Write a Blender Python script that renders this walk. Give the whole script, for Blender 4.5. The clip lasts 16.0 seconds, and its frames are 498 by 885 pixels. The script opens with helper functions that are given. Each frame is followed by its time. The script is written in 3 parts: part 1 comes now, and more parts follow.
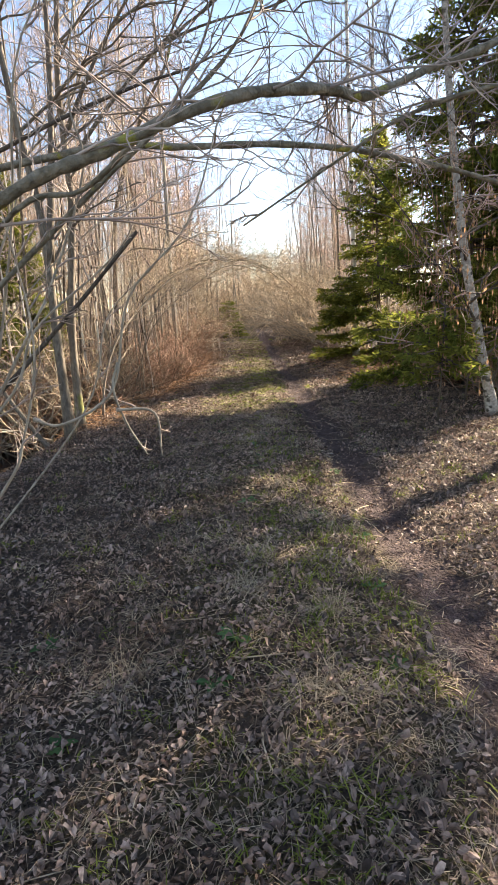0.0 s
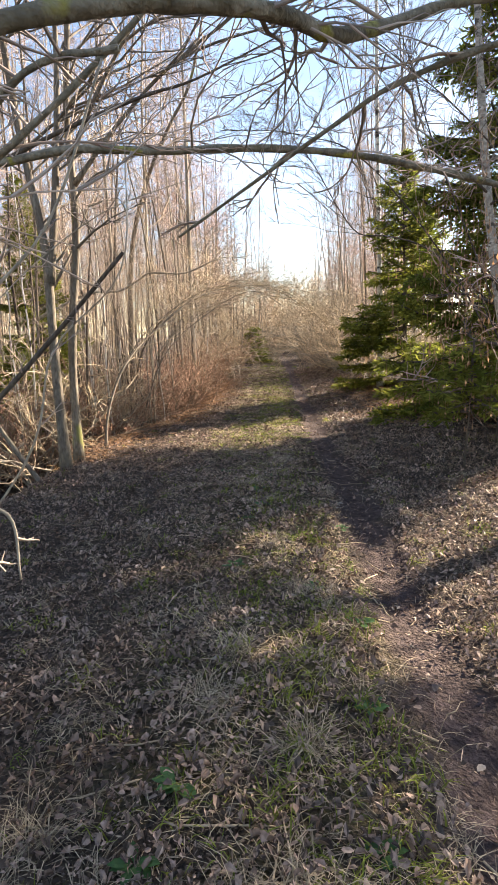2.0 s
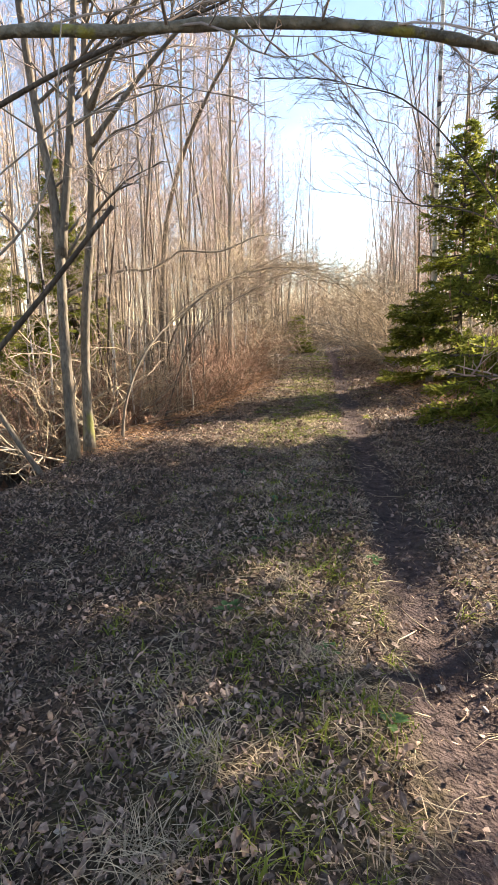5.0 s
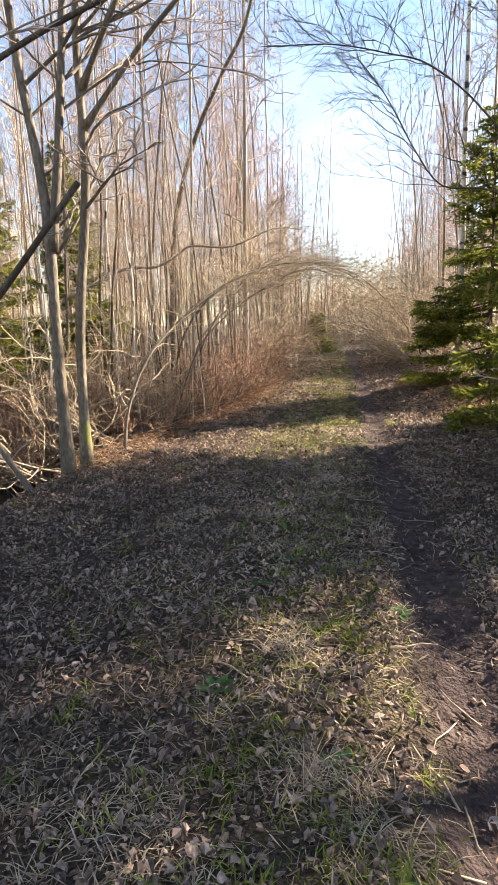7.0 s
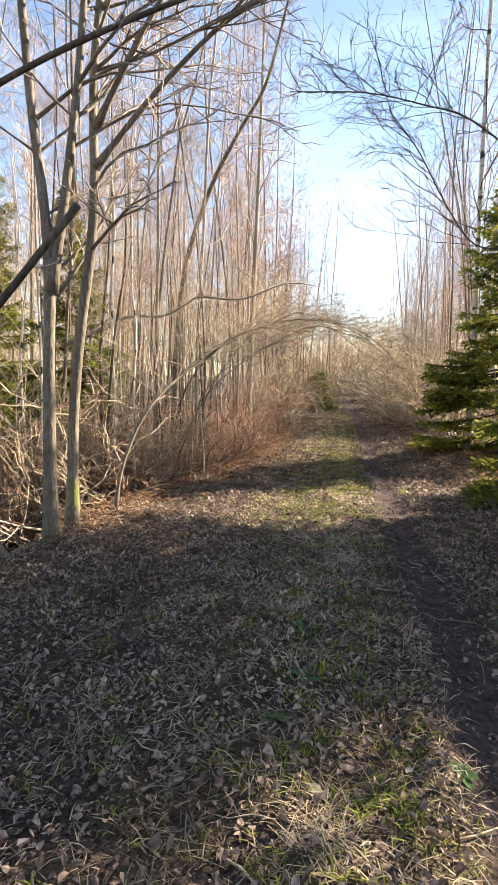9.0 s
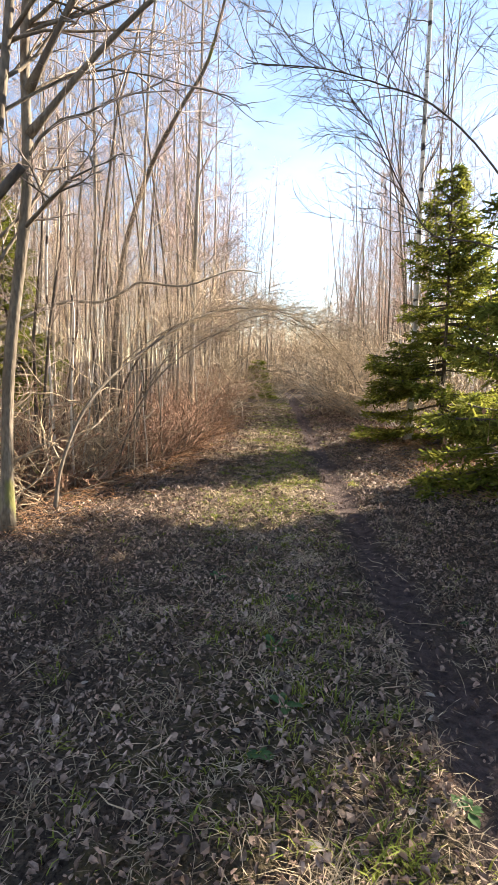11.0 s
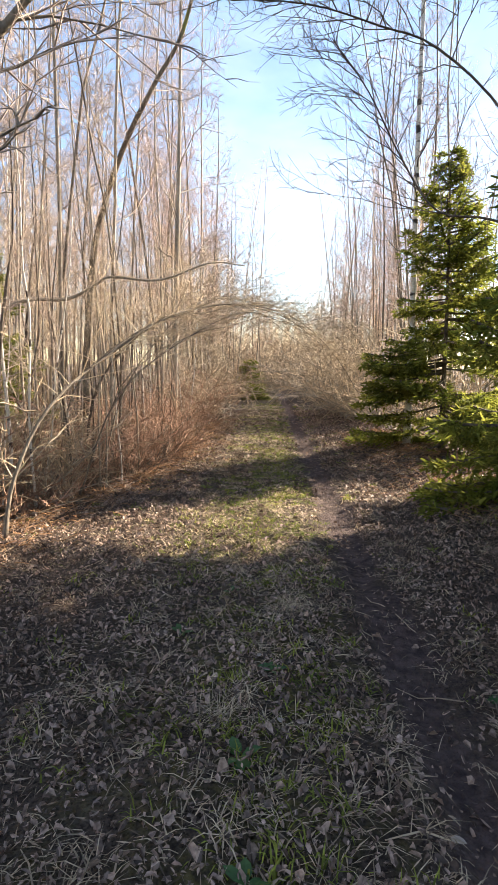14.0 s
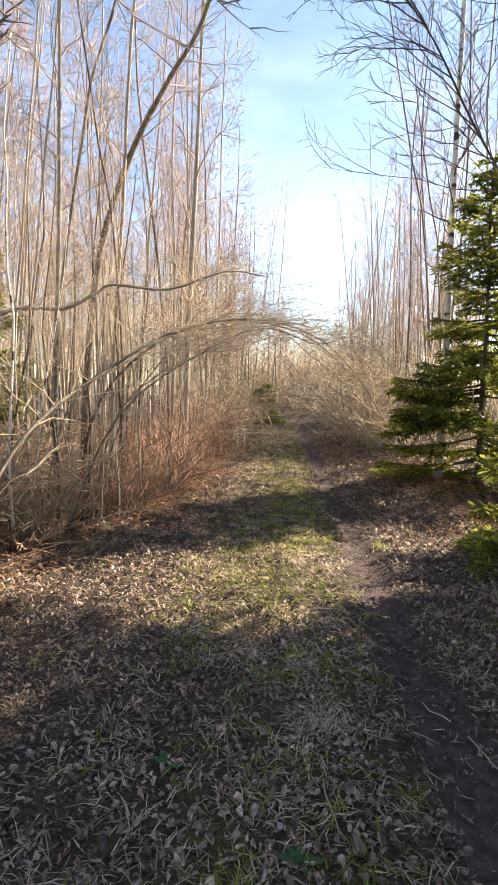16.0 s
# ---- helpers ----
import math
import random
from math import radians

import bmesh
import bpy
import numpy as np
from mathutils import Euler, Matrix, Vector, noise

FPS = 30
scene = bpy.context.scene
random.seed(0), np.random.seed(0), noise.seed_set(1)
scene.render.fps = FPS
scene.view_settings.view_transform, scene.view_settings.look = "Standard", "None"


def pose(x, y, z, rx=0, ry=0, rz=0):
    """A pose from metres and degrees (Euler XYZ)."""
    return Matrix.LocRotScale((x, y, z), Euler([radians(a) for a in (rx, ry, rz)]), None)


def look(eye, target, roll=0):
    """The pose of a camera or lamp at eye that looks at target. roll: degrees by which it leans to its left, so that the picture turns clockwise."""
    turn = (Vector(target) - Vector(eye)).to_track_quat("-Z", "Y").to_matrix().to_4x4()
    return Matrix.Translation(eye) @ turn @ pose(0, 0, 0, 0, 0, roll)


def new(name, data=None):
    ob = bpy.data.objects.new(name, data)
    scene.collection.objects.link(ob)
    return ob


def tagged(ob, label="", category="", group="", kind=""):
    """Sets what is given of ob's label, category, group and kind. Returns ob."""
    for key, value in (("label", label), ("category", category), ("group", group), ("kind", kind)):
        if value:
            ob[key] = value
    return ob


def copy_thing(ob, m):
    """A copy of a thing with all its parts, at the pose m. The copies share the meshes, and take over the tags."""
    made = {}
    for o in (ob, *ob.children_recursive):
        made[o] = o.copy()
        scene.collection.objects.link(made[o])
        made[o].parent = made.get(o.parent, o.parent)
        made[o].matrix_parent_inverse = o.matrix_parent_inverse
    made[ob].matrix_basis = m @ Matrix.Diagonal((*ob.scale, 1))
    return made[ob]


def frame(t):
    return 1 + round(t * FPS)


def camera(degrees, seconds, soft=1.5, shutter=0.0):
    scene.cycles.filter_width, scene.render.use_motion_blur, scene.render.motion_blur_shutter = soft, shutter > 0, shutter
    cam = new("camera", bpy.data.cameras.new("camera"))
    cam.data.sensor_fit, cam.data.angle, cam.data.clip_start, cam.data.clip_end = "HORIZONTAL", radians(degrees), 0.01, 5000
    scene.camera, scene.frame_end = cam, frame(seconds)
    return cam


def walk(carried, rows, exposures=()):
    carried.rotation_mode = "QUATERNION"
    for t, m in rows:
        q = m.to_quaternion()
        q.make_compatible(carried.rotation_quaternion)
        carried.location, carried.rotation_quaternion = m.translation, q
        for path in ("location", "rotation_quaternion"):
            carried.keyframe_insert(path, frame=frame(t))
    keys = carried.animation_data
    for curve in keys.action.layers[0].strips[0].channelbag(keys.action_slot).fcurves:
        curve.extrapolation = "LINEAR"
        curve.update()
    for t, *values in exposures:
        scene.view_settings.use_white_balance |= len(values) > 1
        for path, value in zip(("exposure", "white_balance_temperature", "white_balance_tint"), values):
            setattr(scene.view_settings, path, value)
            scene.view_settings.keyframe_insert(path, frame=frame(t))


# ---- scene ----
cam = camera(47.60, 16.0, soft=1.6)
# seconds, x, y, z, tilt, lean, turn
PATH = [
    (0.0, 0.000, -0.000, 1.489, -13.57, -3.63, 0.22),
    (0.5, 0.050, 0.084, 1.475, -11.85, -3.55, 2.33),
    (1.0, 0.154, 0.232, 1.513, -12.10, -3.19, 4.55),
    (1.5, 0.205, 0.406, 1.514, -13.00, -2.88, 2.73),
    (2.0, 0.232, 0.606, 1.521, -10.98, -2.51, 2.78),
    (2.5, 0.320, 0.718, 1.504, -8.68, -1.31, 8.24),
    (3.0, 0.371, 0.857, 1.476, -12.96, -1.29, 9.63),
    (3.5, 0.360, 1.052, 1.454, -12.13, 0.44, 9.06),
    (4.0, 0.351, 1.186, 1.449, -12.11, -0.52, 6.73),
    (4.2, 0.355, 1.243, 1.449, -12.57, -0.42, 6.97),
    (6.3, 0.389, 1.823, 1.449, -10.55, -1.96, 7.45),
    (6.5, 0.373, 1.912, 1.427, -11.83, -1.48, 7.77),
    (7.0, 0.413, 2.059, 1.451, -11.94, -1.71, 9.47),
    (7.5, 0.408, 2.240, 1.461, -10.36, 0.23, 12.87),
    (8.0, 0.375, 2.427, 1.460, -7.22, -0.84, 10.55),
    (8.5, 0.276, 2.503, 1.484, -6.11, 0.76, 7.54),
    (8.7, 0.239, 2.555, 1.485, -6.48, 1.23, 8.97),
    (10.8, 0.048, 2.842, 1.512, -7.24, 0.21, 4.81),
    (11.0, 0.012, 2.880, 1.515, -7.73, 1.51, 2.32),
    (11.5, 0.013, 2.910, 1.514, -9.60, 2.13, -3.26),
    (12.0, 0.048, 3.116, 1.512, -10.88, 2.28, 0.52),
    (12.5, 0.084, 3.218, 1.547, -9.89, 2.13, -1.89),
    (13.0, 0.166, 3.288, 1.533, -10.75, 2.83, -3.27),
    (13.5, 0.112, 3.515, 1.530, -7.25, 2.64, 2.50),
    (14.0, 0.138, 3.679, 1.545, -7.75, 0.70, 1.90),
    (14.5, 0.168, 3.885, 1.523, -7.89, 3.32, 6.67),
    (15.0, 0.163, 4.210, 1.513, -10.95, 3.44, 5.06),
    (15.5, 0.095, 4.476, 1.531, -7.56, 0.17, 3.17),
    (16.0, 0.065, 4.647, 1.537, -5.51, 1.97, 3.27),
]
walk(cam, [(t, pose(x, y, z, 0, 0, turn) @ pose(0, 0, 0, 90 + tilt, 0, 0) @ pose(0, 0, 0, 0, 0, lean)) for t, x, y, z, tilt, lean, turn in PATH],
     exposures=[(0, 2.32, 6850, 14), (16, 2.32, 6850, 14)])

# ---- light ----
SUN_EL, SUN_AZ = radians(29), math.atan2(0.80, 0.60)      # azimuth from +y towards +x
world = bpy.data.worlds.new("world")
scene.world = world
world.use_nodes = True
wn, wl = world.node_tree.nodes, world.node_tree.links
sky = wn.new("ShaderNodeTexSky")
sky.sky_type, sky.sun_disc = "NISHITA", False
sky.sun_elevation, sky.sun_rotation = SUN_EL, SUN_AZ
sky.air_density, sky.dust_density, sky.ozone_density = 1.0, 0.15, 1.3
co = wn.new("ShaderNodeTexCoord")
mp = wn.new("ShaderNodeMapping")
mp.inputs["Scale"].default_value = (1.0, 1.0, 2.6)
cl = wn.new("ShaderNodeTexNoise")
cl.inputs["Scale"].default_value, cl.inputs["Detail"].default_value = 2.3, 6
cr = wn.new("ShaderNodeValToRGB")
cr.color_ramp.elements[0].position, cr.color_ramp.elements[1].position = 0.50, 0.85
cr.color_ramp.elements[0].color, cr.color_ramp.elements[1].color = (0, 0, 0, 1), (0.4, 0.4, 0.4, 1)
mx = wn.new("ShaderNodeMix")
mx.data_type = "RGBA"
mx.inputs[7].default_value = (6.8, 7.3, 8.2, 1)
wl.new(co.outputs["Generated"], mp.inputs["Vector"])
wl.new(mp.outputs["Vector"], cl.inputs["Vector"])
wl.new(cl.outputs["Fac"], cr.inputs["Fac"])
wl.new(cr.outputs["Color"], mx.inputs[0])
wl.new(sky.outputs["Color"], mx.inputs[6])
wl.new(mx.outputs[2], wn["Background"].inputs["Color"])
wn["Background"].inputs["Strength"].default_value = 0.065
sun = new("sun", bpy.data.lights.new("sun", "SUN"))
sun.data.energy, sun.data.angle, sun.data.color = 5.0, radians(0.6), (1.0, 0.88, 0.70)
sun.matrix_world = look((30 * 0.80, 30 * 0.60, 30 * math.tan(SUN_EL)), (0, 0, 0))

# ---- materials ----
def mat(name, c1, c2, rough=0.85, scale=6.0, stretch=(1, 1, 1), bump=0.3, third=None, third_at=0.62, island=0.0, fine=40.0, translucent=0.0, spec=0.25):
    """Two-scale noise material: c1 to c2, optional patches of a third colour, variation per island."""
    m = bpy.data.materials.new(name)
    m.use_nodes = True
    n, l = m.node_tree.nodes, m.node_tree.links
    b = n["Principled BSDF"]
    b.inputs["Roughness"].default_value = rough
    b.inputs["Specular IOR Level"].default_value = spec
    tc, mpn = n.new("ShaderNodeTexCoord"), n.new("ShaderNodeMapping")
    mpn.inputs["Scale"].default_value = stretch
    l.new(tc.outputs["Object"], mpn.inputs["Vector"])
    def tex(s, detail):
        t = n.new("ShaderNodeTexNoise")
        t.inputs["Scale"].default_value, t.inputs["Detail"].default_value = s, detail
        l.new(mpn.outputs["Vector"], t.inputs["Vector"])
        return t
    def mixer(fac, a, bb):
        q = n.new("ShaderNodeMix")
        q.data_type = "RGBA"
        for s, v in ((0, fac), (6, a), (7, bb)):
            if hasattr(v, "is_linked"):
                l.new(v, q.inputs[s])
            else:
                q.inputs[s].default_value = v if s == 0 else (*v, 1)
        return q.outputs[2]
    def ramp(out, lo, hi):
        r = n.new("ShaderNodeMapRange")
        r.inputs[1].default_value, r.inputs[2].default_value = lo, hi
        l.new(out, r.inputs[0])
        return r.outputs[0]
    big, small = tex(scale, 5), tex(fine, 3)
    col = mixer(ramp(big.outputs["Fac"], 0.35, 0.65), c1, c2)
    col = mixer(ramp(small.outputs["Fac"], 0.3, 0.75), col, tuple(0.6 * v for v in c1)) if fine else col
    if third:
        col = mixer(ramp(tex(scale * 0.6, 6).outputs["Fac"], third_at, third_at + 0.06), col, third)
    if island:
        g = n.new("ShaderNodeNewGeometry")
        hs = n.new("ShaderNodeHueSaturation")
        l.new(ramp(g.outputs["Random Per Island"], 0, 1), hs.inputs["Value"])
        hs.inputs["Value"].default_value = 1
        r = hs.inputs["Value"].links[0].from_node
        r.inputs[3].default_value, r.inputs[4].default_value = 1 - island, 1 + island
        l.new(col, hs.inputs["Color"])
        col = hs.outputs["Color"]
    l.new(col, b.inputs["Base Color"])
    if bump:
        bp = n.new("ShaderNodeBump")
        bp.inputs["Strength"].default_value, bp.inputs["Distance"].default_value = bump, 0.02
        l.new(small.outputs["Fac"], bp.inputs["Height"])
        l.new(bp.outputs["Normal"], b.inputs["Normal"])
    if translucent:
        tr, ms = n.new("ShaderNodeBsdfTranslucent"), n.new("ShaderNodeMixShader")
        ms.inputs[0].default_value = translucent
        l.new(col, tr.inputs["Color"])
        l.new(b.outputs[0], ms.inputs[1])
        l.new(tr.outputs[0], ms.inputs[2])
        l.new(ms.outputs[0], n["Material Output"].inputs["Surface"])
    return m

BARK = mat("grey_bark", (0.15, 0.122, 0.094), (0.29, 0.25, 0.195), scale=5, stretch=(1, 1, 0.35), bump=0.6, third=(0.20, 0.20, 0.07), third_at=0.64)
DARKBARK = mat("dark_bark", (0.085, 0.066, 0.052), (0.19, 0.155, 0.12), scale=6, stretch=(1, 1, 0.3), bump=0.7)
PALEBARK = mat("pale_bark", (0.31, 0.265, 0.205), (0.49, 0.435, 0.35), scale=4, stretch=(1, 1, 0.4), bump=0.4)
BIRCH = mat("birch_bark", (0.66, 0.62, 0.55), (0.80, 0.77, 0.70), scale=3, stretch=(1, 1, 3.5), bump=0.3, third=(0.06, 0.05, 0.045), third_at=0.57, fine=22)
OLDBIRCH = mat("lichened_birch_bark", (0.36, 0.32, 0.27), (0.60, 0.56, 0.49), scale=16, stretch=(1, 1, 1.3), bump=0.7, third=(0.09, 0.08, 0.065), third_at=0.56, fine=30)
MOSSY = mat("mossy_bark", (0.16, 0.14, 0.10), (0.33, 0.29, 0.22), scale=12, bump=0.8, third=(0.27, 0.25, 0.06), third_at=0.60)
TWIG = mat("twig_bark", (0.27, 0.21, 0.175), (0.42, 0.34, 0.28), scale=3, bump=0, fine=0, island=0.35)
DARKTWIG = mat("dark_twig_bark", (0.10, 0.08, 0.066), (0.20, 0.16, 0.13), scale=3, bump=0, fine=0, island=0.35)
PALETWIG = mat("pale_twig_bark", (0.36, 0.28, 0.19), (0.52, 0.42, 0.29), scale=3, bump=0, fine=0, island=0.35)
BROWNTWIG = mat("brown_twig_bark", (0.21, 0.125, 0.085), (0.35, 0.225, 0.16), scale=3, bump=0, fine=0, island=0.4)
REDTWIG = mat("red_twig_bark", (0.34, 0.23, 0.18), (0.50, 0.37, 0.295), scale=3, bump=0, fine=0, island=0.4)
NEEDLE = mat("spruce_needles", (0.12, 0.15, 0.024), (0.25, 0.255, 0.05), scale=2.5, bump=0, fine=0, island=0.45, translucent=0.6)
DRYLEAF = mat("dry_leaf", (0.30, 0.17, 0.09), (0.42, 0.27, 0.16), scale=5, bump=0, fine=0, island=0.4, translucent=0.4)
LITTER = mat("leaf_litter", (0.18, 0.12, 0.09), (0.45, 0.335, 0.265), scale=2.0, bump=0.2, fine=60, island=0.75, translucent=0.1, rough=0.55, spec=0.3)
DRYLITTER = mat("brown_litter", (0.15, 0.085, 0.055), (0.27, 0.17, 0.115), scale=1.5, bump=0.2, fine=30, island=0.6, translucent=0.15)
HERB = mat("herb_leaf", (0.045, 0.11, 0.035), (0.08, 0.16, 0.05), scale=8, bump=0.2, fine=0, island=0.3, translucent=0.3, rough=0.5)
PALELEAF = mat("bleached_leaf", (0.38, 0.33, 0.28), (0.52, 0.46, 0.39), scale=14, bump=0.3, fine=60, translucent=0.1)
CHAFF = mat("plant_chaff", (0.08, 0.055, 0.04), (0.38, 0.29, 0.20), scale=9, bump=0, fine=0, island=0.75)
STRAW = mat("dry_grass", (0.33, 0.265, 0.175), (0.52, 0.43, 0.30), scale=2, bump=0, fine=0, island=0.45, translucent=0.25)
GRASS = mat("green_grass", (0.13, 0.17, 0.03), (0.27, 0.29, 0.055), scale=2, bump=0, fine=0, island=0.4, translucent=0.35)

def ground_material():
    m = bpy.data.materials.new("forest_soil")
    m.use_nodes = True
    n, l = m.node_tree.nodes, m.node_tree.links
    b = n["Principled BSDF"]
    b.inputs["Roughness"].default_value = 0.95
    b.inputs["Specular IOR Level"].default_value = 0.15
    tc = n.new("ShaderNodeTexCoord")
    sep = n.new("ShaderNodeSeparateXYZ")
    l.new(tc.outputs["Object"], sep.inputs[0])
    def tex(s, d=6):
        t = n.new("ShaderNodeTexNoise")
        t.inputs["Scale"].default_value, t.inputs["Detail"].default_value = s, d
        l.new(tc.outputs["Object"], t.inputs["Vector"])
        return t.outputs["Fac"]
    def rng(o, a, bb, c=0.0, d=1.0):
        r = n.new("ShaderNodeMapRange")
        for i, v in enumerate((a, bb, c, d)):
            r.inputs[i + 1].default_value = v
        l.new(o, r.inputs[0])
        return r.outputs[0]
    def math_(op, a, bb):
        q = n.new("ShaderNodeMath")
        q.operation = op
        for i, v in enumerate((a, bb)):
            if isinstance(v, (int, float)):
                q.inputs[i].default_value = v
            else:
                l.new(v, q.inputs[i])
        return q.outputs[0]
    def mixer(f, a, bb):
        q = n.new("ShaderNodeMix")
        q.data_type = "RGBA"
        for s, v in ((0, f), (6, a), (7, bb)):
            if isinstance(v, tuple):
                q.inputs[s].default_value = (*v, 1)
            else:
                l.new(v, q.inputs[s])
        return q.outputs[2]
    col = mixer(rng(tex(1.7), 0.35, 0.65), (0.045, 0.034, 0.028), (0.10, 0.075, 0.06))
    col = mixer(rng(tex(38, 4), 0.35, 0.7), col, (0.12, 0.092, 0.07))
    col = mixer(rng(tex(75, 3), 0.5, 0.68), col, (0.03, 0.022, 0.018))
    # moss and grass along the crown between the wheel tracks
    wob = math_("ADD", sep.outputs[0], rng(tex(0.8, 4), 0, 1, -0.7, 0.7))
    crown = math_("MULTIPLY", rng(math_("ABSOLUTE", math_("SUBTRACT", wob, 0.15), 0), 0.25, 1.15, 1.0, 0.0), rng(sep.outputs[1], 3.0, 10.0, 0.45, 1.0))
    col = mixer(math_("MULTIPLY", crown, rng(tex(4.5), 0.42, 0.58, 0.0, 0.85)), col, mixer(rng(tex(28, 4), 0.4, 0.62), (0.045, 0.04, 0.018), (0.15, 0.14, 0.035)))
    # bare mud in the wheel track
    path = math_("ADD", sep.outputs[0], rng(tex(2.5, 5), 0, 1, -0.25, 0.25))
    rut = rng(math_("ABSOLUTE", math_("SUBTRACT", path, 0.90), 0), 0.10, 0.30, 0.85, 0.0)
    col = mixer(rut, col, mixer(rng(tex(16, 6), 0.38, 0.62), (0.055, 0.039, 0.039), (0.12, 0.088, 0.084)))
    l.new(col, b.inputs["Base Color"])
    bp = n.new("ShaderNodeBump")
    bp.inputs["Strength"].default_value, bp.inputs["Distance"].default_value = 1.0, 0.05
    l.new(tex(55, 8), bp.inputs["Height"])
    l.new(bp.outputs["Normal"], b.inputs["Normal"])
    return m

SOIL = ground_material()

# ---- mesh tools ----
class Mesh:
    """Collects tubes and blades, then becomes one mesh object."""
    def __init__(self):
        self.v, self.f, self.n = [], [], 0

    def tube(self, pts, radii, sides=6, cap=True):
        pts = [Vector(p) for p in pts]
        base = self.n
        ref = Vector((0.31, 0.87, 0.38))
        for i, (p, r) in enumerate(zip(pts, radii)):
            d = (pts[min(i + 1, len(pts) - 1)] - pts[max(i - 1, 0)]).normalized()
            a = d.cross(ref)
            a = a.normalized() if a.length > 0.05 else d.orthogonal().normalized()
            c = d.cross(a)
            for k in range(sides):
                w = 2 * math.pi * k / sides
                self.v.append(p + (a * math.cos(w) + c * math.sin(w)) * r)
        for i in range(len(pts) - 1):
            for k in range(sides):
                a0, a1 = base + i * sides + k, base + i * sides + (k + 1) % sides
                self.f.append((a0, a1, a1 + sides, a0 + sides))
        self.n += sides * len(pts)
        if cap:
            self.f.append(tuple(range(base, base + sides))[::-1])
            self.f.append(tuple(range(self.n - sides, self.n)))

    def poly(self, pts):
        self.v.extend(Vector(p) for p in pts)
        self.f.append(tuple(range(self.n, self.n + len(pts))))
        self.n += len(pts)

    def data(self, name, material, smooth=True):
        me = bpy.data.meshes.new(name)
        me.from_pydata([tuple(v) for v in self.v], [], self.f)
        me.materials.append(material)
        if smooth:
            me.polygons.foreach_set("use_smooth", [True] * len(me.polygons))
        me.update()
        return me

def part(name, mesh, material, parent, label=""):
    ob = new(name, mesh.data(name, material))
    ob.parent = parent
    return tagged(ob, label)

def thing(name, label, category, group="", m=None):
    ob = tagged(new(name), label, category, group)
    if m:
        ob.matrix_world = m
    return ob

def spline(ctrl, steps=6):
    """Smooth line through a few control points."""
    c = [Vector(p) for p in ctrl]
    c = [2 * c[0] - c[1]] + c + [2 * c[-1] - c[-2]]
    out = []
    for i in range(1, len(c) - 2):
        for s in range(steps):
            u = s / steps
            a, b_, d, e = c[i - 1], c[i], c[i + 1], c[i + 2]
            out.append(0.5 * (2 * b_ + (d - a) * u + (2 * a - 5 * b_ + 4 * d - e) * u * u + (3 * b_ - a - 3 * d + e) * u ** 3))
    return out + [c[-2]]

def sm(a, b, x):
    u = min(max((x - a) / (b - a), 0.0), 1.0)
    return u * u * (3 - 2 * u)

def verge(y):
    """Where the track ends at the ditch."""
    return -2.4 + 0.95 * sm(8.5, 13, y)

def gz(x, y):
    """Height of the ground."""
    near = 1 - sm(4.5, 8.5, y)
    z = 0.13 * near * math.exp(-((x - 0.2) / 0.75) ** 2) - 0.05 * (1 - near)
    z -= 0.06 * math.exp(-((x - 0.9) / 0.22) ** 2)
    edge = verge(y)
    z -= 0.62 * sm(edge + 0.1, edge - 1.1, x) * (1 - 0.5 * sm(edge - 1.8, edge - 4, x))
    z += 0.10 * sm(1.4, 2.6, x) - 0.25 * sm(3.0, 4.6, x)
    far = max(abs(x), abs(y))
    if far < 60:
        z += 0.05 * noise.noise((x * 0.9, y * 0.9, 3)) + 0.025 * noise.noise((x * 4, y * 4, 7))
        if far < 16:
            z += 0.012 * noise.noise((x * 13, y * 13, 1))
    return z

FINE = [0.0012]       # radius of the thinnest twigs

def shoot(m, twigs, p, d, length, r, level, rng, sides=4, lift=0.0, twig_n=7, wiggle=0.16):
    """One branch with side shoots: thick ones go to m, thin ones to twigs."""
    n = (3, 4, 6)[min(level, 2)]
    pts, q, w = [Vector(p)], Vector(p), Vector(d).normalized()
    for i in range(n):
        w = (w + Vector((rng.gauss(0, wiggle), rng.gauss(0, wiggle), rng.gauss(0, wiggle) + lift))).normalized()
        q = q + w * (length / n)
        pts.append(q)
    (twigs if r < 0.011 else m).tube(pts, [max(r * (1 - 0.85 * i / n), FINE[0]) for i in range(n + 1)], sides if r > 0.006 else 3, cap=False)
    if level <= 0:
        return pts
    for k in range(twig_n):
        u = 0.2 + 0.78 * (k + rng.random()) / twig_n
        i = min(int(u * n), n - 1)
        at = pts[i].lerp(pts[i + 1], u * n - i)
        side = (pts[i + 1] - pts[i]).normalized()
        out = (side + Vector((rng.gauss(0, 0.7), rng.gauss(0, 0.7), rng.gauss(0.15, 0.5)))).normalized()
        shoot(m, twigs, at, out, length * rng.uniform(0.32, 0.62) * (1.15 - 0.6 * u), r * 0.6, level - 1, rng, 3, lift * 0.6, max(3, twig_n - 2), wiggle)
    return pts

